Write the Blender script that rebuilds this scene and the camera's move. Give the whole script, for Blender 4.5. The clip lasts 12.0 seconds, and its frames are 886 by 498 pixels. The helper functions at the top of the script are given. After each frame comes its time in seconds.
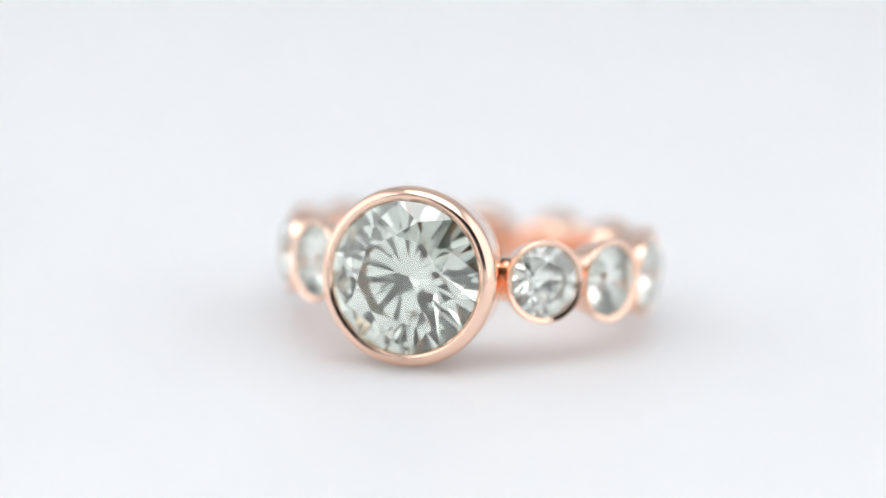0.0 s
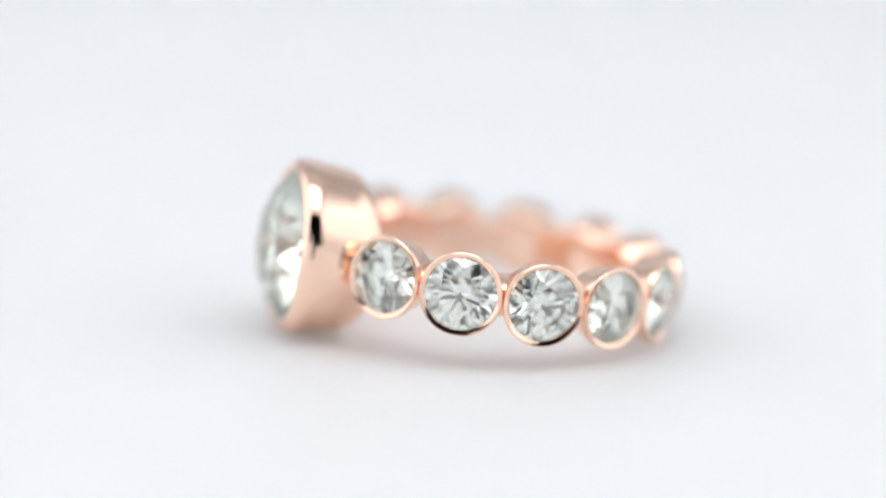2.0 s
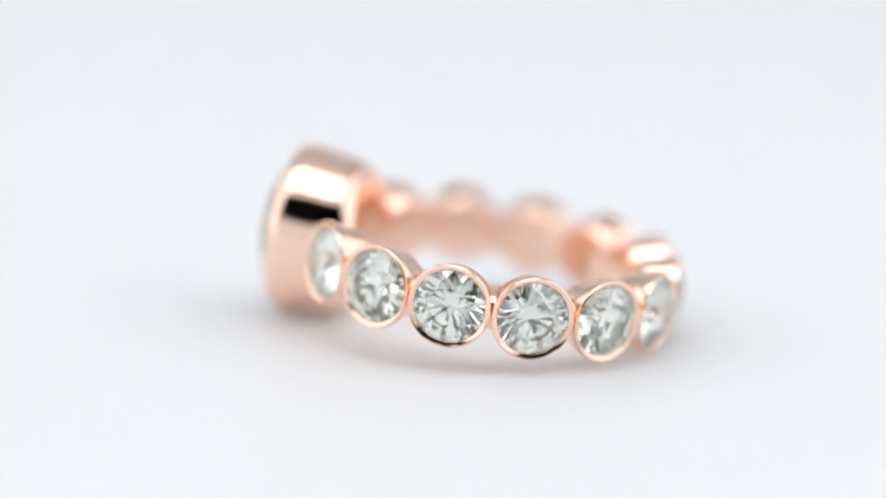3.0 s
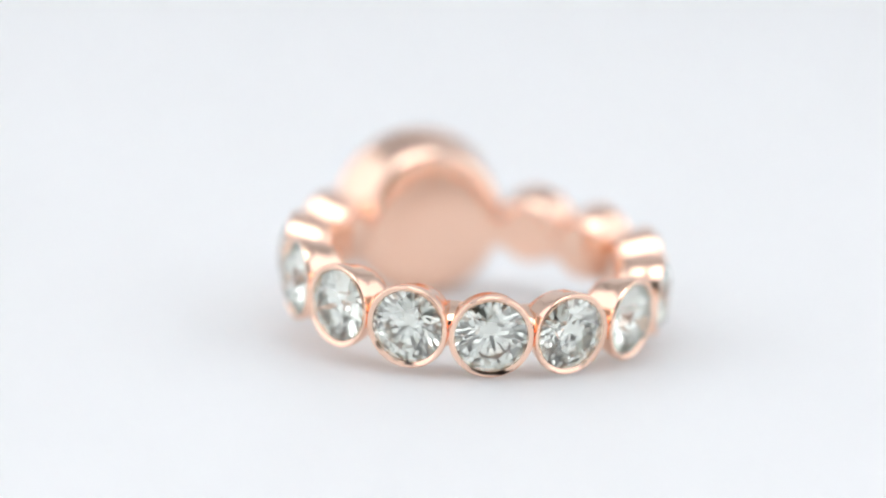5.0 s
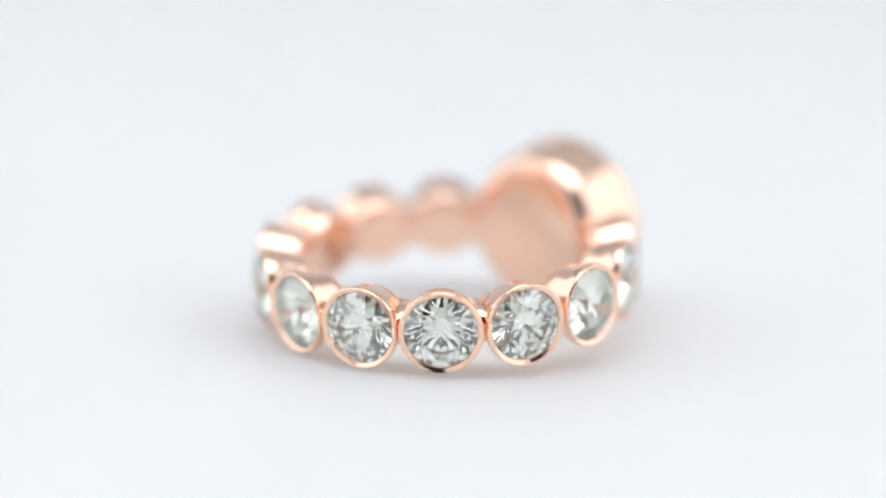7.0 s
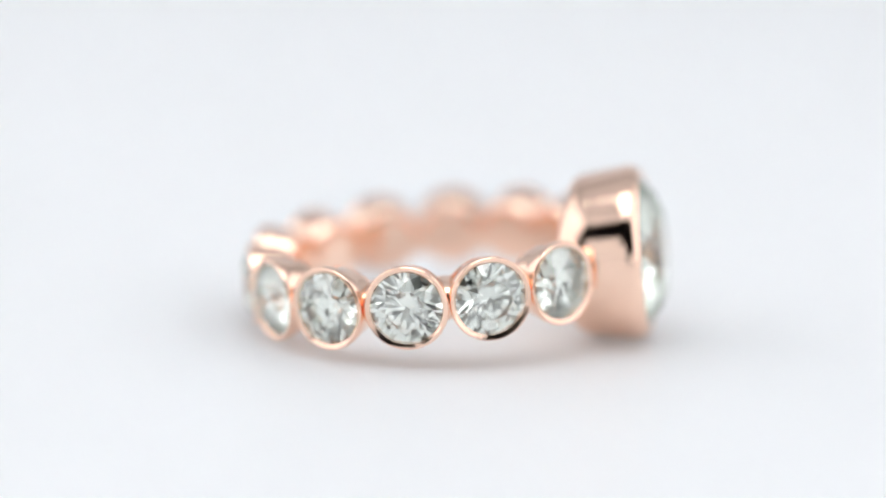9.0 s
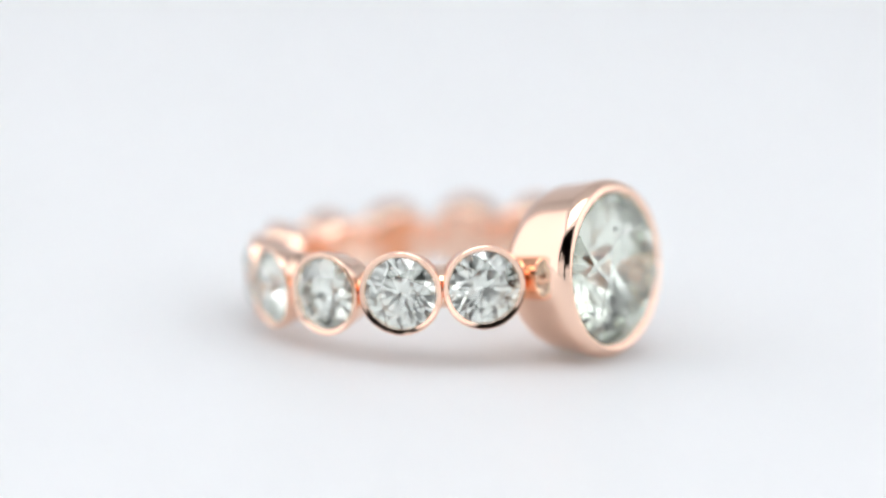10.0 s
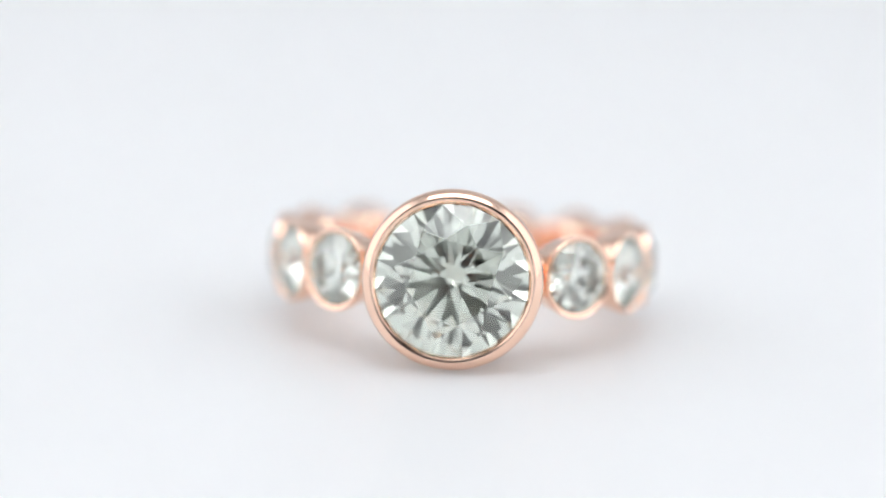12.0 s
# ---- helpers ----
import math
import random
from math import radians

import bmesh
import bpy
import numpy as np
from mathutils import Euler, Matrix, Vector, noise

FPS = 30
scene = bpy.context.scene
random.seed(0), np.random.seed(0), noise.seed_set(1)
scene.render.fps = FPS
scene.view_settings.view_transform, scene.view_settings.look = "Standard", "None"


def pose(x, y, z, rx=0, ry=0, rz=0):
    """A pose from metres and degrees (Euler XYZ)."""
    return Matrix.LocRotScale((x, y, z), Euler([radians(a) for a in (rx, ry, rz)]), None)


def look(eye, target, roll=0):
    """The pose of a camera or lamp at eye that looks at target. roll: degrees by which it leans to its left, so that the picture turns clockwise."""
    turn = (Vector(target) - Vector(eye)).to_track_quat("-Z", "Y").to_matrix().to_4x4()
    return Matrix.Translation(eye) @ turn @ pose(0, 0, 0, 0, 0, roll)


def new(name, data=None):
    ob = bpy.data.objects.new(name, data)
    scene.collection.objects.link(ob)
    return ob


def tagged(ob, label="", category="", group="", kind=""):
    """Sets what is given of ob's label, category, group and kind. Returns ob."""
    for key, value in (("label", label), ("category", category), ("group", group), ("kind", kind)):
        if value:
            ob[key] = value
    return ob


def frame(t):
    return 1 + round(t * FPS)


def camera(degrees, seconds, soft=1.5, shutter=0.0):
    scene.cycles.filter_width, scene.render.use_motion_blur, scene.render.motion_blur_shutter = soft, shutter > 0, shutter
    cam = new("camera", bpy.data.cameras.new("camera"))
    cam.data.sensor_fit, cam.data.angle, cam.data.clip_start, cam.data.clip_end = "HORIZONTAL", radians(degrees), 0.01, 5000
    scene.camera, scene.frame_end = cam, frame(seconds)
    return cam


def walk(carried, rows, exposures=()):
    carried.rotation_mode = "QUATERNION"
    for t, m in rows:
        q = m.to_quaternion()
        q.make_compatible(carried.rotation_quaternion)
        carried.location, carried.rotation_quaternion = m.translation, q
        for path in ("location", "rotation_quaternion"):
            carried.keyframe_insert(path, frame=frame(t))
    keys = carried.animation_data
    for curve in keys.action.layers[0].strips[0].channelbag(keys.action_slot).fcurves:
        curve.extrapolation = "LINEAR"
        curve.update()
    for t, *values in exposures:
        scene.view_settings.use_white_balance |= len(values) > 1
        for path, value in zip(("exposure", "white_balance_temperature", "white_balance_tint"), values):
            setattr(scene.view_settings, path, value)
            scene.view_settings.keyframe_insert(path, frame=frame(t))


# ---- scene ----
# One unit of the ring's own plan is 1.05 mm.
K = 0.00105

# ---- camera ----
cam = camera(15.51, 12.0, soft=2.1)
cam.data.dof.use_dof = True
cam.data.dof.focus_distance = 166.5 * K
cam.data.dof.aperture_fstop = 9.8
CAM_POSE = pose(0, -172.17 * K, 42.78 * K, 90 - 12.612, 0, 0.375) @ pose(0, 0, 0, 0, 0, 1.863)
walk(cam, [(0.0, CAM_POSE), (12.0, CAM_POSE)], exposures=[(0.0, -0.14), (12.0, -0.14)])

# ---- light: a white light tent, open towards the camera, in a dim room ----
world = bpy.data.worlds.new("world")
world.use_nodes = True
world.node_tree.nodes["Background"].inputs[0].default_value = (0.5, 0.52, 0.55, 1)
world.node_tree.nodes["Background"].inputs[1].default_value = 0.05
scene.world = world


def softbox(name, eye, target, sx, sy, watts, colour):
    data = bpy.data.lights.new(name, "AREA")
    data.shape, data.size, data.size_y = "RECTANGLE", sx, sy
    data.energy, data.color = watts, colour
    lamp = new(name, data)
    lamp.matrix_world = look(eye, target)
    return lamp


COOL = (0.98, 0.985, 1.0)
softbox("lamp_top", (0, -0.105, 0.59), (0, -0.105, 0), 0.50, 0.33, 1.75, COOL)
softbox("lamp_side", (-0.335, 0.0, 0.23), (0, 0.0, 0.225), 0.58, 0.44, 0.58, COOL)
softbox("lamp_side", (0.335, 0.0, 0.23), (0, 0.0, 0.225), 0.58, 0.44, 0.56, COOL)
# light is passed on many times inside a cut stone
scene.cycles.max_bounces, scene.cycles.glossy_bounces, scene.cycles.transmission_bounces = 24, 16, 16


# ---- materials ----
def material(name):
    mat = bpy.data.materials.new(name)
    mat.use_nodes = True
    nodes, links = mat.node_tree.nodes, mat.node_tree.links
    return mat, nodes, links, nodes["Principled BSDF"]


def noise_node(nodes, links, scale, detail=4.0):
    co = nodes.new("ShaderNodeTexCoord")
    n = nodes.new("ShaderNodeTexNoise")
    n.inputs["Scale"].default_value, n.inputs["Detail"].default_value = scale, detail
    links.new(co.outputs["Object"], n.inputs["Vector"])
    return n


def ramp(nodes, links, source, lo, hi):
    r = nodes.new("ShaderNodeMapRange")
    r.inputs["To Min"].default_value, r.inputs["To Max"].default_value = lo, hi
    links.new(source, r.inputs["Value"])
    return r.outputs["Result"]


def bump(nodes, links, source, bsdf, strength, distance):
    b = nodes.new("ShaderNodeBump")
    b.inputs["Strength"].default_value, b.inputs["Distance"].default_value = strength, distance
    links.new(source, b.inputs["Height"])
    links.new(b.outputs["Normal"], bsdf.inputs["Normal"])


def rose_gold():
    mat, nodes, links, bsdf = material("polished_rose_gold")
    bsdf.inputs["Base Color"].default_value = (0.985, 0.692, 0.540, 1)
    bsdf.inputs["Metallic"].default_value = 1.0
    polish = noise_node(nodes, links, 900.0, 5.0)
    links.new(ramp(nodes, links, polish.outputs["Fac"], 0.05, 0.12), bsdf.inputs["Roughness"])
    waves = noise_node(nodes, links, 450.0, 2.0)
    bump(nodes, links, waves.outputs["Fac"], bsdf, 0.12, 0.00012)
    return mat


def brilliant(name, tint, index):
    mat, nodes, links, bsdf = material(name)
    out = nodes["Material Output"]
    nodes.remove(bsdf)
    glass = nodes.new("ShaderNodeBsdfGlass")
    glass.inputs["Color"].default_value = (*tint, 1)
    glass.inputs["Roughness"].default_value = 0.0
    glass.inputs["IOR"].default_value = index
    links.new(glass.outputs[0], out.inputs["Surface"])
    return mat


def matte(name, colour, rough, grain, depth, spread=0.02):
    mat, nodes, links, bsdf = material(name)
    stain = noise_node(nodes, links, 6.0, 3.0)
    mix = nodes.new("ShaderNodeMix")
    mix.data_type = "RGBA"
    links.new(stain.outputs["Fac"], mix.inputs["Factor"])
    mix.inputs["A"].default_value = (*[c * (1 - spread) for c in colour], 1)
    mix.inputs["B"].default_value = (*[min(0.95, c * (1 + spread)) for c in colour], 1)
    links.new(mix.outputs["Result"], bsdf.inputs["Base Color"])
    bsdf.inputs["Roughness"].default_value = rough
    fine = noise_node(nodes, links, grain, 5.0)
    bump(nodes, links, fine.outputs["Fac"], bsdf, 0.15, depth)
    return mat


GOLD = rose_gold()
GEM = brilliant("small_gemstone", (0.971, 0.982, 0.966), 2.5)
MAIN_GEM = brilliant("large_gemstone", (0.953, 0.968, 0.944), 2.5)
PAPER = matte("white_matte_sweep", (0.86, 0.87, 0.88), 0.45, 2500.0, 0.00002, 0.01)
# the sheet lets a little light spread inside it
sheet = PAPER.node_tree.nodes["Principled BSDF"]
sheet.subsurface_method = "BURLEY"
sheet.inputs["Subsurface Weight"].default_value = 0.8
sheet.inputs["Subsurface Radius"].default_value = (1.0, 0.95, 0.9)
sheet.inputs["Subsurface Scale"].default_value = 0.012
ROOM = matte("dim_grey_paint", (0.22, 0.22, 0.225), 0.7, 60.0, 0.0005, 0.05)


# ---- mesh helpers ----
def part(name, bm, mat, parent=None, label="", m=None, smooth=True, sharp=35):
    bmesh.ops.recalc_face_normals(bm, faces=bm.faces)
    for f in bm.faces:
        f.smooth = smooth
    if smooth:
        for e in bm.edges:
            e.smooth = not (len(e.link_faces) == 2 and e.calc_face_angle(0.0) > radians(sharp))
    mesh = bpy.data.meshes.new(name)
    bm.to_mesh(mesh)
    bm.free()
    mesh.materials.append(mat)
    ob = new(name, mesh)
    if parent:
        ob.parent = parent
    if m is not None:
        ob.matrix_basis = m
    if label:
        tagged(ob, label)
    return ob


def skin(bm, rings, close_first=False, close_last=False):
    """Faces between rings of equally many points; a ring of one point closes to a tip."""
    made = [[bm.verts.new(p) for p in ring] for ring in rings]
    for a, b in zip(made, made[1:]):
        n = max(len(a), len(b))
        for i in range(n):
            j = (i + 1) % n
            if len(b) == 1:
                bm.faces.new((a[i], a[j], b[0]))
            elif len(a) == 1:
                bm.faces.new((a[0], b[j], b[i]))
            else:
                bm.faces.new((a[i], a[j], b[j], b[i]))
    if close_first:
        bm.faces.new(made[0])
    if close_last:
        bm.faces.new(made[-1])


# ---- structure: sweep and room ----
def sweep():
    bm = bmesh.new()
    half, front, back, bend, top = 0.36, -0.30, 0.52, 0.07, 0.62
    line = [(front, 0.0)] + [(front + (back - front) * i / 24, 0.0) for i in range(1, 25)]
    line += [(back + bend * math.sin(radians(a)), bend - bend * math.cos(radians(a))) for a in range(6, 91, 6)]
    line += [(back + bend, bend + (top - bend) * i / 6) for i in range(1, 7)]
    rows = [[bm.verts.new((-half + 2 * half * i / 20, y, z)) for i in range(21)] for y, z in line]
    for a, b in zip(rows, rows[1:]):
        for i in range(20):
            bm.faces.new((a[i], a[i + 1], b[i + 1], b[i]))
    ob = part("ground", bm, PAPER)
    tagged(ob, "seamless white matte sheet curving up behind the ring", "backdrop", kind="structure")
    return ob


def room_side(name, corners, kind_label):
    bm = bmesh.new()
    a, b, c, d = [Vector(p) for p in corners]
    normal = (b - a).cross(d - a).normalized() * 0.05
    skin(bm, [[a, b, c, d], [p + normal for p in (a, b, c, d)]], True, True)
    ob = part(name, bm, ROOM, smooth=False)
    return tagged(ob, kind_label, "wall", kind="structure")


FABRIC = matte("white_tent_fabric", (0.86, 0.87, 0.88), 0.6, 1500.0, 0.00005, 0.01)
sweep()


def fabric(name, corners, label):
    bm = bmesh.new()
    a, b, c, d = [Vector(p) for p in corners]
    normal = (b - a).cross(d - a).normalized() * 0.003
    skin(bm, [[a, b, c, d], [p + normal for p in (a, b, c, d)]], True, True)
    return tagged(part(name, bm, FABRIC, smooth=False), label, "wall", kind="structure")


fabric("wall_tent_west", [(-0.34, -0.3, 0), (-0.34, -0.3, 0.6), (-0.34, 0.60, 0.6), (-0.34, 0.60, 0)],
       "white fabric side of the light tent")
fabric("wall_tent_east", [(0.34, -0.3, 0), (0.34, 0.60, 0), (0.34, 0.60, 0.6), (0.34, -0.3, 0.6)],
       "white fabric side of the light tent")
fabric("ceiling_tent", [(-0.34, -0.3, 0.6), (0.34, -0.3, 0.6), (0.34, 0.60, 0.6), (-0.34, 0.60, 0.6)],
       "white fabric top of the light tent")
# Unseen front panels; low steps added at left to break up the dark reflection.
for low, high, x0, x1 in ((0.0, 0.6, -0.34, -0.325), (0.0, 0.6, 0.28, 0.34), (0.46, 0.6, -0.325, 0.28), (0.0, 0.11, -0.325, -0.035),
                          (0.11, 0.19, -0.22, -0.16), (0.11, 0.14, -0.11, -0.07), (0.0, 0.07, 0.035, 0.28)):
    fabric("wall_tent_south", [(x0, -0.303, low), (x1, -0.303, low), (x1, -0.303, high), (x0, -0.303, high)],
           "unseen white fabric front round the tent opening, stepped to shape reflections")
W, Y0, Y1, Z0, Z1 = 1.6, -1.8, 1.6, -0.004, 2.3
room_side("floor", [(-W, Y0, Z0), (-W, Y1, Z0), (W, Y1, Z0), (W, Y0, Z0)], "dim grey floor under the white sweep")
room_side("ceiling", [(-W, Y0, Z1), (W, Y0, Z1), (W, Y1, Z1), (-W, Y1, Z1)], "dim grey ceiling of the studio room")
room_side("wall_south", [(-W, Y0, Z0), (W, Y0, Z0), (W, Y0, Z1), (-W, Y0, Z1)], "dim grey wall of the studio room")
room_side("wall_north", [(-W, Y1, Z0), (-W, Y1, Z1), (W, Y1, Z1), (W, Y1, Z0)], "dim grey wall of the studio room")
room_side("wall_west", [(-W, Y0, Z0), (-W, Y0, Z1), (-W, Y1, Z1), (-W, Y1, Z0)], "dim grey wall of the studio room")
room_side("wall_east", [(W, Y0, Z0), (W, Y1, Z0), (W, Y1, Z1), (W, Y0, Z1)], "dim grey wall of the studio room")

# ---- the ring: x towards the main stone, z along the finger, in units of K ----
BORE = 7.75
SMALL_R, HEAD_R = 10.0, 11.53
COUNT, FIRST = 12, 40.37
STEP = (360 - 2 * FIRST) / (COUNT - 1)


def seat(angle, radius):
    """The pose on the ring at an angle, its z pointing outwards."""
    return pose(0, 0, 0, 0, 0, angle) @ pose(radius * K, 0, 0, 0, 90, 0)


def bezel_mesh(radius, cup, back_r, back_x, wedge, n):
    """A turned cup whose foot follows the finger hole. cup: (r, z) from the inside tip over the rim to the outside."""
    bm = bmesh.new()
    slope = math.tan(radians(wedge)) * 0.998
    turn = [2 * math.pi * i / n for i in range(n)]

    def ring(r, depth, foot, wide=1.0):
        pts = []
        for a in turn:
            x, y = r * wide * math.cos(a), r * math.sin(a)
            bore = math.sqrt(BORE ** 2 - min(abs(y), 7) ** 2) - radius
            z = depth * (1 - foot) + bore * foot
            y = max(-slope * (radius + z), min(slope * (radius + z), y))
            if foot:
                z = depth * (1 - foot) + (math.sqrt(BORE ** 2 - y * y) - radius) * foot
            pts.append((x * K, y * K, z * K))
        return pts

    rings = [[(0, 0, cup[0][1] * K)]]
    rings += [ring(r, z, 0.0) for r, z in cup[1:]]
    r0, z0 = cup[-1]
    wide = back_x / back_r
    for f in (0.35, 0.7, 0.94):
        rings.append(ring(r0 + (back_r - r0) * f ** 2.0, z0, f, 1 + (wide - 1) * f ** 2.0))
    rings.append(ring(back_r - 0.08, z0, 1.0, wide))
    rings += [ring(back_r * f, z0, 1.0, wide) for f in (0.75, 0.5, 0.25)]
    rings.append([(0, 0, (BORE - radius) * K)])
    skin(bm, rings)
    return bm


def gem_mesh(r, crown, table, depth, halves, twist=0.0):
    """A round brilliant with flat facets: table, stars, kites, halves, a round girdle, pavilion mains. Girdle at z 0."""
    bm = bmesh.new()
    edge, fine = 0.018 * r, 4
    c225 = math.cos(math.pi / 8)

    def at(k, rad, z):
        a = 2 * math.pi * k / 32 + twist
        return Vector((rad * math.cos(a), rad * math.sin(a), z))

    def arc(corner, k0, k1):
        """Points of the girdle from k0 to k1 in the plane of that half facet, whose ends lie at the two heights given."""
        p, e0, e1 = corner
        n = (e0 - p).cross(e1 - p)
        line = []
        for i in range(1, fine):
            q = at(k0 + (k1 - k0) * i / fine, r, 0.0)
            q.z = p.z - (n.x * (q.x - p.x) + n.y * (q.y - p.y)) / n.z
            line.append(q)
        return line

    star_r = c225 * table + 0.52 * (r - c225 * table)
    star_z = edge + (crown - edge) * (r - star_r * c225) / (r - table)
    mid_r = halves * r
    mid_z = -edge - (depth - edge) * (1 - mid_r * c225 / r)
    tops = [at(4 * k, table, crown) for k in range(8)]
    stars = [at(4 * k + 2, star_r, star_z) for k in range(8)]
    ups = [at(2 * k, r, edge) for k in range(16)]
    lows = [at(2 * k, r, -edge) for k in range(16)]
    mids = [at(4 * k + 2, mid_r, mid_z) for k in range(8)]
    upper, lower = [], []
    for k in range(16):
        j = (k + 1) % 16
        upper += [ups[k]] + arc((stars[k // 2], ups[k], ups[j]), 2 * k, 2 * k + 2)
        lower += [lows[k]] + arc((mids[k // 2], lows[k], lows[j]), 2 * k, 2 * k + 2)
    top, star, up, low, mid = [[bm.verts.new(p * K) for p in line] for line in (tops, stars, upper, lower, mids)]
    culet = bm.verts.new((0, 0, -depth * K))
    n = len(up)
    bm.faces.new(top)
    for k in range(8):
        j = (k + 1) % 8
        g0 = 2 * fine * k
        first, second = [(g0 + i) % n for i in range(fine + 1)], [(g0 + fine + i) % n for i in range(fine + 1)]
        bm.faces.new((top[k], star[k], top[j]))
        bm.faces.new((top[j], star[k], up[second[-1]], star[j]))
        for run in (first, second):
            bm.faces.new([star[k]] + [up[i] for i in run])
            bm.faces.new([mid[k]] + [low[i] for i in reversed(run)])
        bm.faces.new((low[second[-1]], mid[k], culet, mid[j]))
    for k in range(n):
        j = (k + 1) % n
        bm.faces.new((up[k], low[k], low[j], up[j]))
    return bm


def link_mesh():
    """A short bridge of two rounded upright ridges between the main bezel and its neighbour."""
    bm = bmesh.new()
    for shift in (-0.36, 0.34):
        rings = []
        for i in range(9):
            a = -math.pi / 2 + math.pi * i / 8
            z = 0.36 * math.sin(a) + (0.62 if i >= 4 else -0.62)
            r = max(0.37 * math.cos(a), 0.02)
            rings.append([(r * 1.3 * math.cos(b) * K, (shift + r * math.sin(b)) * K, z * K)
                          for b in [2 * math.pi * q / 20 for q in range(20)]])
        skin(bm, rings, True, True)
    return bm


RING_LIFT = 3.40
ring = tagged(new("ring"), "polished rose gold ring set with bezelled round stones, on white",
              "ring")

HEAD_CUP = [(0, -3.72), (0.12, -3.68), (3.95, -0.56), (3.965, -0.16), (3.985, -0.12), (4.07, -0.07), (4.15, -0.02), (4.20, 0.0),
            (4.25, 0.0), (4.32, -0.03), (4.42, -0.10), (4.52, -0.20), (4.60, -0.33), (4.66, -0.50), (4.69, -0.68), (4.685, -0.85),
            (4.652, -1.1), (4.592, -1.5), (4.532, -1.9), (4.472, -2.3), (4.40, -2.75)]
SMALL_CUP = [(0, -1.98), (0.1, -1.94), (1.885, -0.36), (1.893, -0.12), (1.91, -0.085), (2.03, -0.03), (2.10, -0.005), (2.14, 0.005),
             (2.175, -0.02), (2.198, -0.07), (2.205, -0.15), (2.185, -0.4), (2.10, -0.75), (1.98, -1.1)]

head = part("main_bezel", bezel_mesh(HEAD_R, HEAD_CUP, 3.5, 4.0, 30.0, 128), GOLD, ring,
            "large polished rose gold bezel", seat(0, HEAD_R))
part("main_stone", gem_mesh(3.955, 1.12, 2.25, 3.38, 0.17, 0.15), MAIN_GEM, head, "large clear round brilliant-cut stone",
     pose(0, 0, -0.15 * K), smooth=False)

# three of the small bezels stand a little proud of the circle
PROUD = {7: 0.14, 8: 0.20, 9: 0.12}
small = None
for i in range(COUNT):
    place = seat(FIRST + STEP * i, SMALL_R + PROUD.get(i, 0.0))
    if small is None:
        small = part("small_bezel", bezel_mesh(SMALL_R, SMALL_CUP, 1.58, 1.58, STEP / 2, 72), GOLD, ring, "", place)
        stone = part("small_stone", gem_mesh(1.885, 0.56, 1.06, 1.63, 0.19), GEM, small, "", pose(0, 0, -0.13 * K), smooth=False)
    else:
        bezel = new("small_bezel", small.data)
        bezel.parent, bezel.matrix_basis = ring, place
        gem = new("small_stone", stone.data)
        gem.parent = bezel
        gem.matrix_basis = pose(0, 0, -0.13 * K, 0, 0, (i * 67) % 45)

for side in (1, -1):
    part("link", link_mesh(), GOLD, ring, "", pose(0, 0, 0, 0, 0, side * 26.9) @ pose(9.2 * K, 0, 0))


def bridge_mesh():
    """A small waisted joint where two neighbouring bezels meet."""
    bm = bmesh.new()
    rings = []
    for z, w, d in ((-1.05, 0.12, -1.15), (-0.9, 0.2, -0.72), (-0.7, 0.2, -0.42), (-0.5, 0.15, -0.24), (-0.25, 0.11, -0.16),
                    (0, 0.09, -0.14), (0.25, 0.11, -0.16), (0.5, 0.15, -0.24), (0.7, 0.2, -0.42), (0.9, 0.2, -0.72),
                    (1.05, 0.12, -1.15)):
        rings.append([((10.06 + d + x) * K, y * K, z * K) for x, y in
                      ((-2.26 - d, -0.42), (-1.0, -0.3), (-0.05, -w), (-0.01, -0.6 * w), (0, 0), (-0.01, 0.6 * w),
                       (-0.05, w), (-1.0, 0.3), (-2.26 - d, 0.42))])
    skin(bm, rings, True, True)
    return bm


def shoulder_mesh():
    """The neck of the band beside the main bezel, its inner face along the finger hole."""
    bm = bmesh.new()
    rings = []
    for z, inset in ((-1.16, 0.22), (-1.1, 0.08), (-0.9, 0.0), (0, 0.0), (0.9, 0.0), (1.1, 0.08), (1.16, 0.22)):
        line = [(7.79 + inset, a) for a in (-5.5, -2.75, 0, 2.75, 5.5)]
        line += [(9.35 - inset, a) for a in (5.5, 2.75, 0, -2.75, -5.5)]
        rings.append([(r * math.cos(radians(a)) * K, r * math.sin(radians(a)) * K, z * K) for r, a in line])
    skin(bm, rings, True, True)
    return bm


for side in (1, -1):
    part("shoulder", shoulder_mesh(), GOLD, ring, "", pose(0, 0, 0, 0, 0, side * 27.6))

bridge = None
for i in range(COUNT - 1):
    place = pose(0, 0, 0, 0, 0, FIRST + STEP * (i + 0.5))
    if bridge is None:
        bridge = part("bridge", bridge_mesh(), GOLD, ring, "", place, sharp=50)
    else:
        other = new("bridge", bridge.data)
        other.parent, other.matrix_basis = ring, place


# ---- what moves: the ring turns once on the spot ----
def ring_pose(t):
    turn = -90 - (28.794 * t + 17.274)
    lean = pose(0, 0, 0, 0.609, 0, 0) @ pose(0, 0, 0, 0, -6.98, 0)
    return pose(0, 0, 0, 0, 0, turn) @ pose(-1.528 * K, -0.055 * K, RING_LIFT * K) @ lean


def motions():
    walk(ring, [(i * 0.25, ring_pose(i * 0.25)) for i in range(49)])


motions()
